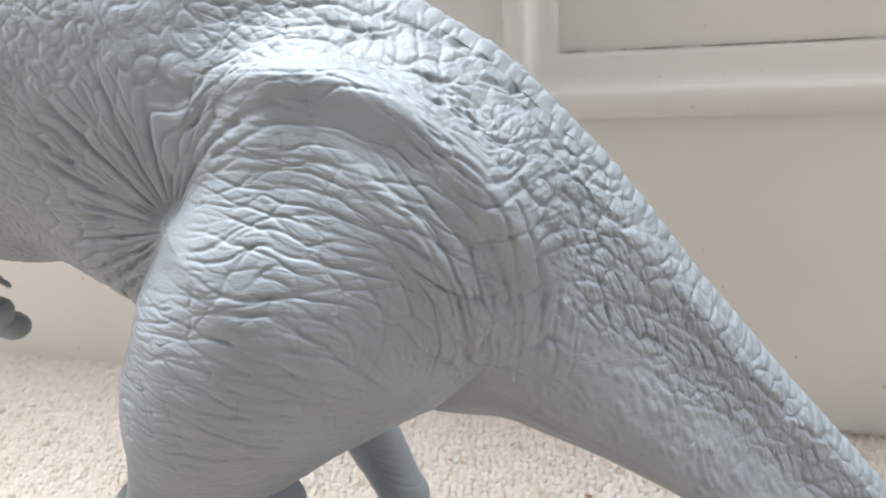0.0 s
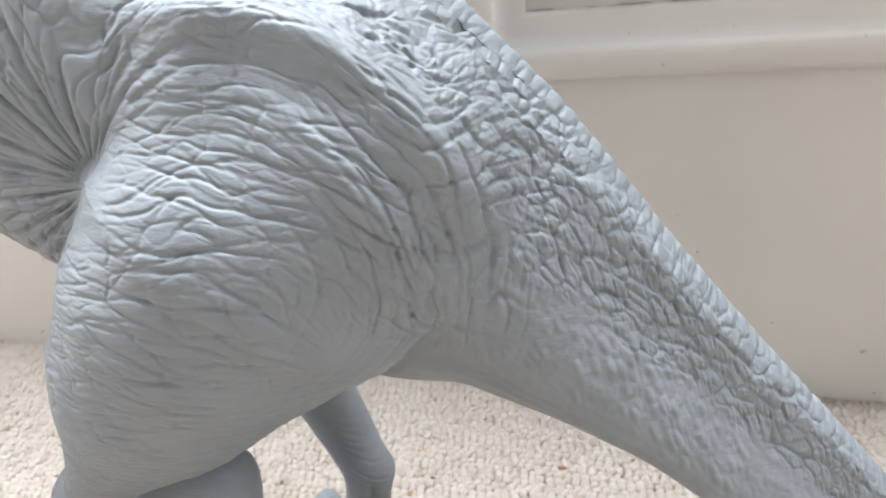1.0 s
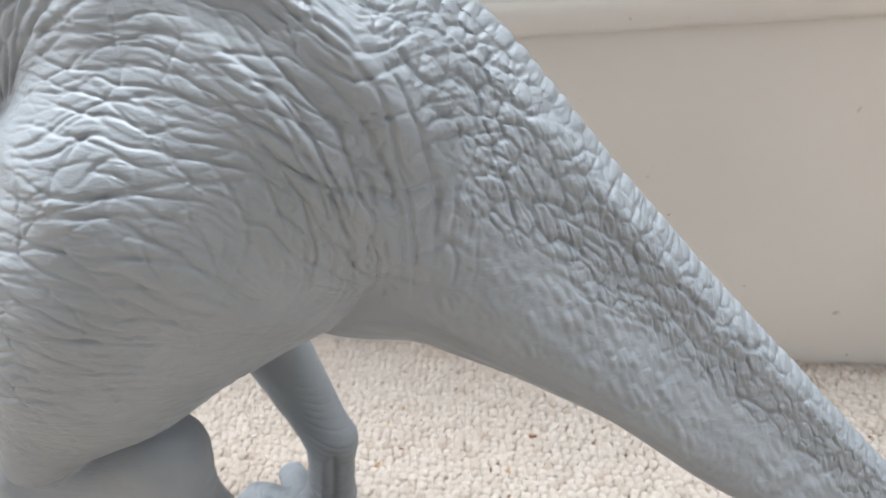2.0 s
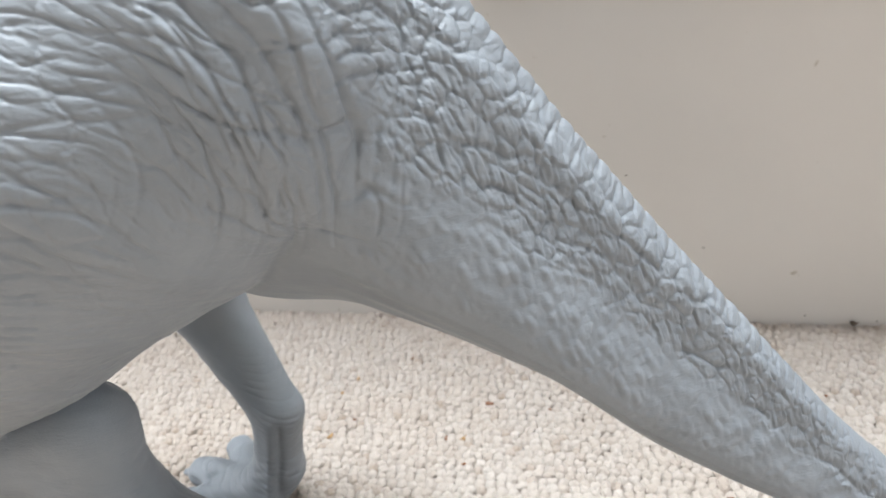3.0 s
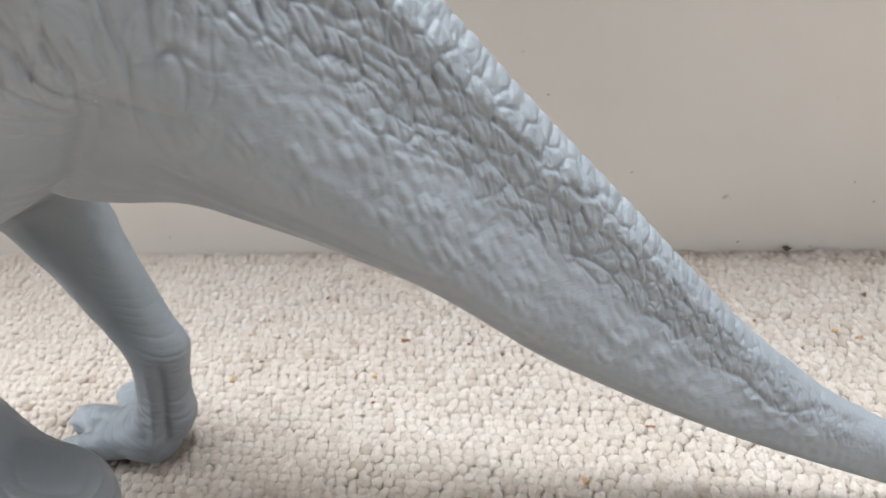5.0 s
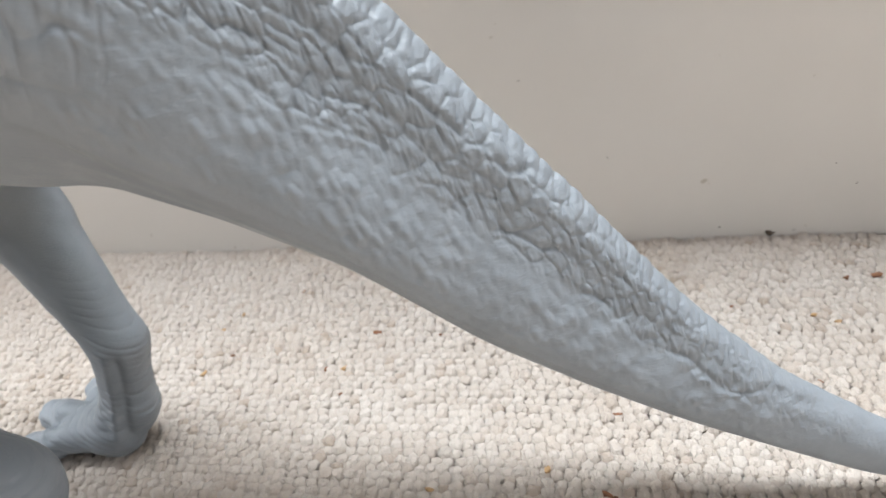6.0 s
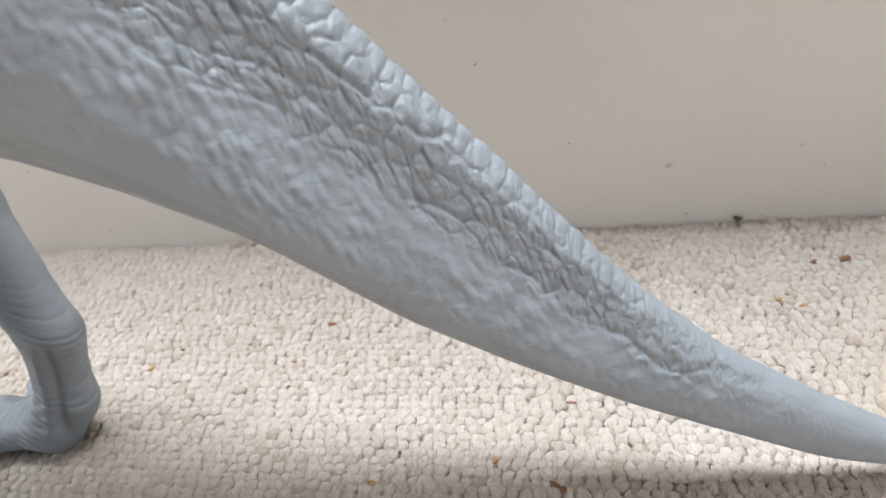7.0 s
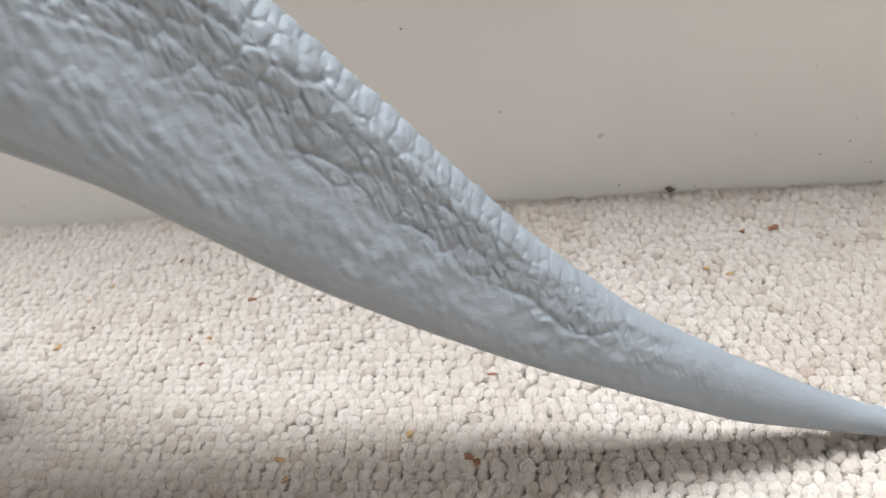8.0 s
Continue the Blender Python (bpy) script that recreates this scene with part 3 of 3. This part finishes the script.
# ---- the carpet ----
def carpet_loops():
    """Rows of rounded wool loops, each a short bow of yarn with its ends in the backing."""
    rng = np.random.default_rng(5)
    ring, run = 9, 7
    a = np.linspace(0, 2 * np.pi, ring, endpoint=False)
    t = np.linspace(0.12, np.pi - 0.12, run)
    px, py = 0.0049, 0.0042
    spots = []
    for r in range(int(0.27 / py)):
        y = -0.0022 - r * py
        reach = np.interp(-y, [0, 0.29], [0.49, 0.36])
        xs = np.arange(0.04 - reach, 0.07 + reach, px) + (0.5 * px if r % 2 else 0) + 0.0015 * math.sin(r * 1.7)
        spots.append(np.stack([xs, np.full(len(xs), y)], 1))
    c = np.concatenate(spots)
    m = len(c)
    c = c + rng.normal(0, 0.00024, (m, 2))
    turn = 1.25 + rng.normal(0, 0.32, m)
    lift = rng.normal(0, 0.0003, m) + 0.0004 * np.sin(c[:, 0] * 120) * np.sin(c[:, 1] * 150)
    span = 0.0018 + rng.normal(0, 0.00025, m)
    high = 0.0024 + rng.normal(0, 0.0003, m)
    fat = 0.00255 + rng.normal(0, 0.0002, m)
    bow_x, bow_z = np.cos(t), np.sin(t) ** 0.8
    tx, tz = -span[:, None] * np.sin(t), high[:, None] * np.cos(t)
    tl = np.hypot(tx, tz)
    nx, nz = tz / tl, -tx / tl
    swell = fat[:, None] * (0.75 + 0.3 * np.sin(t))[None]
    twist = a[None, None, :] + 2.2 * t[None, :, None]
    lump = 1 + 0.20 * np.cos(3 * twist) + rng.normal(0, 0.05, (m, run, ring))
    lx = (span[:, None] * bow_x)[:, :, None] + (swell * nx)[:, :, None] * np.cos(a) * lump
    lz = (-0.0041 + lift[:, None] + high[:, None] * bow_z)[:, :, None] + (swell * nz)[:, :, None] * np.cos(a) * lump
    ly = swell[:, :, None] * np.sin(a) * lump * 1.1
    co, si = np.cos(turn)[:, None, None], np.sin(turn)[:, None, None]
    vx = c[:, 0, None, None] + co * lx - si * ly
    vy = np.minimum(c[:, 1, None, None] + si * lx + co * ly, -0.0003)
    verts = np.stack([vx, vy, lz], -1).reshape(-1, 3)
    k = np.arange((run - 1) * ring).reshape(run - 1, ring)
    nxt = np.roll(k, -1, axis=1)
    one = np.stack([k, nxt, nxt + ring, k + ring], -1).reshape(-1, 4)
    quads = (np.arange(m)[:, None, None] * run * ring + one[None]).reshape(-1, 4)
    ob = new("carpet_loops", quad_mesh("carpet_loops", verts, quads, WOOL))
    return tagged(ob, "cream looped wool carpet with rows of knobbly tufts", "carpet", kind="stuff")


carpet_loops()


# ---- small things on the carpet and the wall ----
def flake(name, size, flat, mat, seed):
    """A small crumpled flake, uneven and a little curled."""
    bm = bmesh.new()
    bmesh.ops.create_icosphere(bm, subdivisions=2, radius=size)
    for v in bm.verts:
        k = 1 + 0.9 * noise.noise(v.co / size * 1.1 + Vector((seed * 3.1, 0, 0)))
        v.co = Vector((v.co.x * 1.5 * k, v.co.y * 0.75 * k, v.co.z * flat * k + 0.25 * v.co.x ** 2 / size))
    for f in bm.faces:
        f.smooth = True
    me = bpy.data.meshes.new(name)
    bm.to_mesh(me)
    bm.free()
    me.materials.append(mat)
    return me


def crumbs():
    """Bits of dried leaf and straw that lie on the carpet."""
    shapes = [flake("carpet_crumb", 0.0013, 0.35, m, i) for i, m in enumerate((CRUMB, CRUMB, STRAW))]
    spots = [(0.127, -0.085, 0, 1.3), (0.108, -0.113, 1, 0.9), (0.047, -0.069, 2, 1.0), (0.046, -0.117, 2, 0.9), (0.160, -0.087, 0, 0.7),
             (0.372, -0.041, 1, 1.5), (0.359, -0.043, 0, 1.3), (0.242, -0.139, 1, 0.9), (0.013, -0.069, 2, 0.9), (0.2368, -0.1805, 1, 1.6),
             (0.2141, -0.1687, 2, 1.1), (0.0408, -0.0835, 2, 1.0), (0.0556, -0.1035, 0, 0.9), (0.117, -0.1125, 2, 0.9), (0.2747, -0.153, 2, 0.9), (0.1784, -0.1391, 1, 0.6), (0.170, -0.1806, 2, 0.8), (0.1744, -0.189, 2, 0.9), (0.344, -0.078, 2, 0.8), (0.12, -0.130, 0, 0.7), (0.336, -0.073, 2, 1.0), (0.300, -0.066, 1, 0.7), (0.375, -0.077, 2, 0.7),
             (0.075, -0.048, 1, 0.8), (0.185, -0.036, 2, 0.7), (0.40, -0.020, 1, 0.7), (-0.21, -0.09, 1, 0.9), (-0.25, -0.05, 1, 0.8), (0.325, -0.118, 0, 0.6)]
    rng = random.Random(11)
    for x, y, k, size in spots:
        ob = new("carpet_crumb", shapes[k])
        ob.matrix_world = pose(x, y, 0.0003, rng.uniform(-20, 20), rng.uniform(-20, 20), rng.uniform(0, 180)) @ Matrix.Scale(size, 4)
        tagged(ob, ("reddish-brown leaf crumb lying on the carpet", "dark brown crumb lying on the carpet", "straw-yellow crumb lying on the carpet")[k], "crumb", "crumbs on the carpet")


def wall_specks():
    """Dark specks of dirt that stick to the paint, and a ball of dust at the foot of the wall."""
    shape = flake("wall_speck", 0.0005, 0.25, SOOT, 5)
    for x, z, size in [(0.306, 0.0065, 1.1), (0.405, 0.018, 0.9), (0.418, 0.024, 0.7), (0.43, 0.012, 0.8), (0.245, 0.052, 0.8), (0.36, 0.043, 0.7),
                       (0.372, 0.031, 0.8), (0.20, 0.098, 0.9), (-0.31, 0.012, 1.2), (0.47, 0.03, 0.8), (0.345, 0.0035, 0.8), (0.135, 0.008, 0.8)]:
        ob = new("wall_speck", shape)
        ob.matrix_world = pose(x, -0.0001, z, 90, 0, 25 * size) @ Matrix.Scale(size, 4)
        tagged(ob, "tiny dark speck of dirt stuck to the cream wall", "speck", "specks on the wall")
    ball = new("dust_ball", flake("dust_ball", 0.0019, 0.9, SOOT, 9))
    ball.matrix_world = pose(0.332, -0.0022, 0.0030, 0, 20, 15)
    tagged(ball, "small dark ball of dust where wall and carpet meet", "dust")


def paint_cracks():
    """Breaks in the paint along the joint of moulding and panel."""
    rng = random.Random(4)
    for x0, x1 in ((0.106, 0.118), (0.137, 0.141), (0.150, 0.170), (0.180, 0.205), (0.206, 0.222), (0.224, 0.262)):
        bm = bmesh.new()
        row = []
        n = 3 + int((x1 - x0) / 0.002)
        for i in range(n):
            x = x0 + (x1 - x0) * i / (n - 1)
            z = PZ0 + MW + 0.0002 + 0.0005 * noise.noise(Vector((x * 300, 2, 0)))
            h = 0.00002 + 0.00024 * rng.random() ** 1.6 * math.sin(math.pi * (i + 0.3) / n)
            row.append([bm.verts.new((x, y, z + dz)) for y, dz in ((0.0060, -h), (0.0060, h), (0.0079, h), (0.0079, -h))])
        for a, b in zip(row, row[1:]):
            for k in range(4):
                bm.faces.new((a[k], b[k], b[(k + 1) % 4], a[(k + 1) % 4]))
        bm.faces.new(row[0])
        bm.faces.new(row[-1][::-1])
        tagged(part("paint_crack", bm, CRACK), "dark crack in the paint between moulding and panel", "crack", "cracks along the panel", "structure")


crumbs()
wall_specks()
paint_cracks()
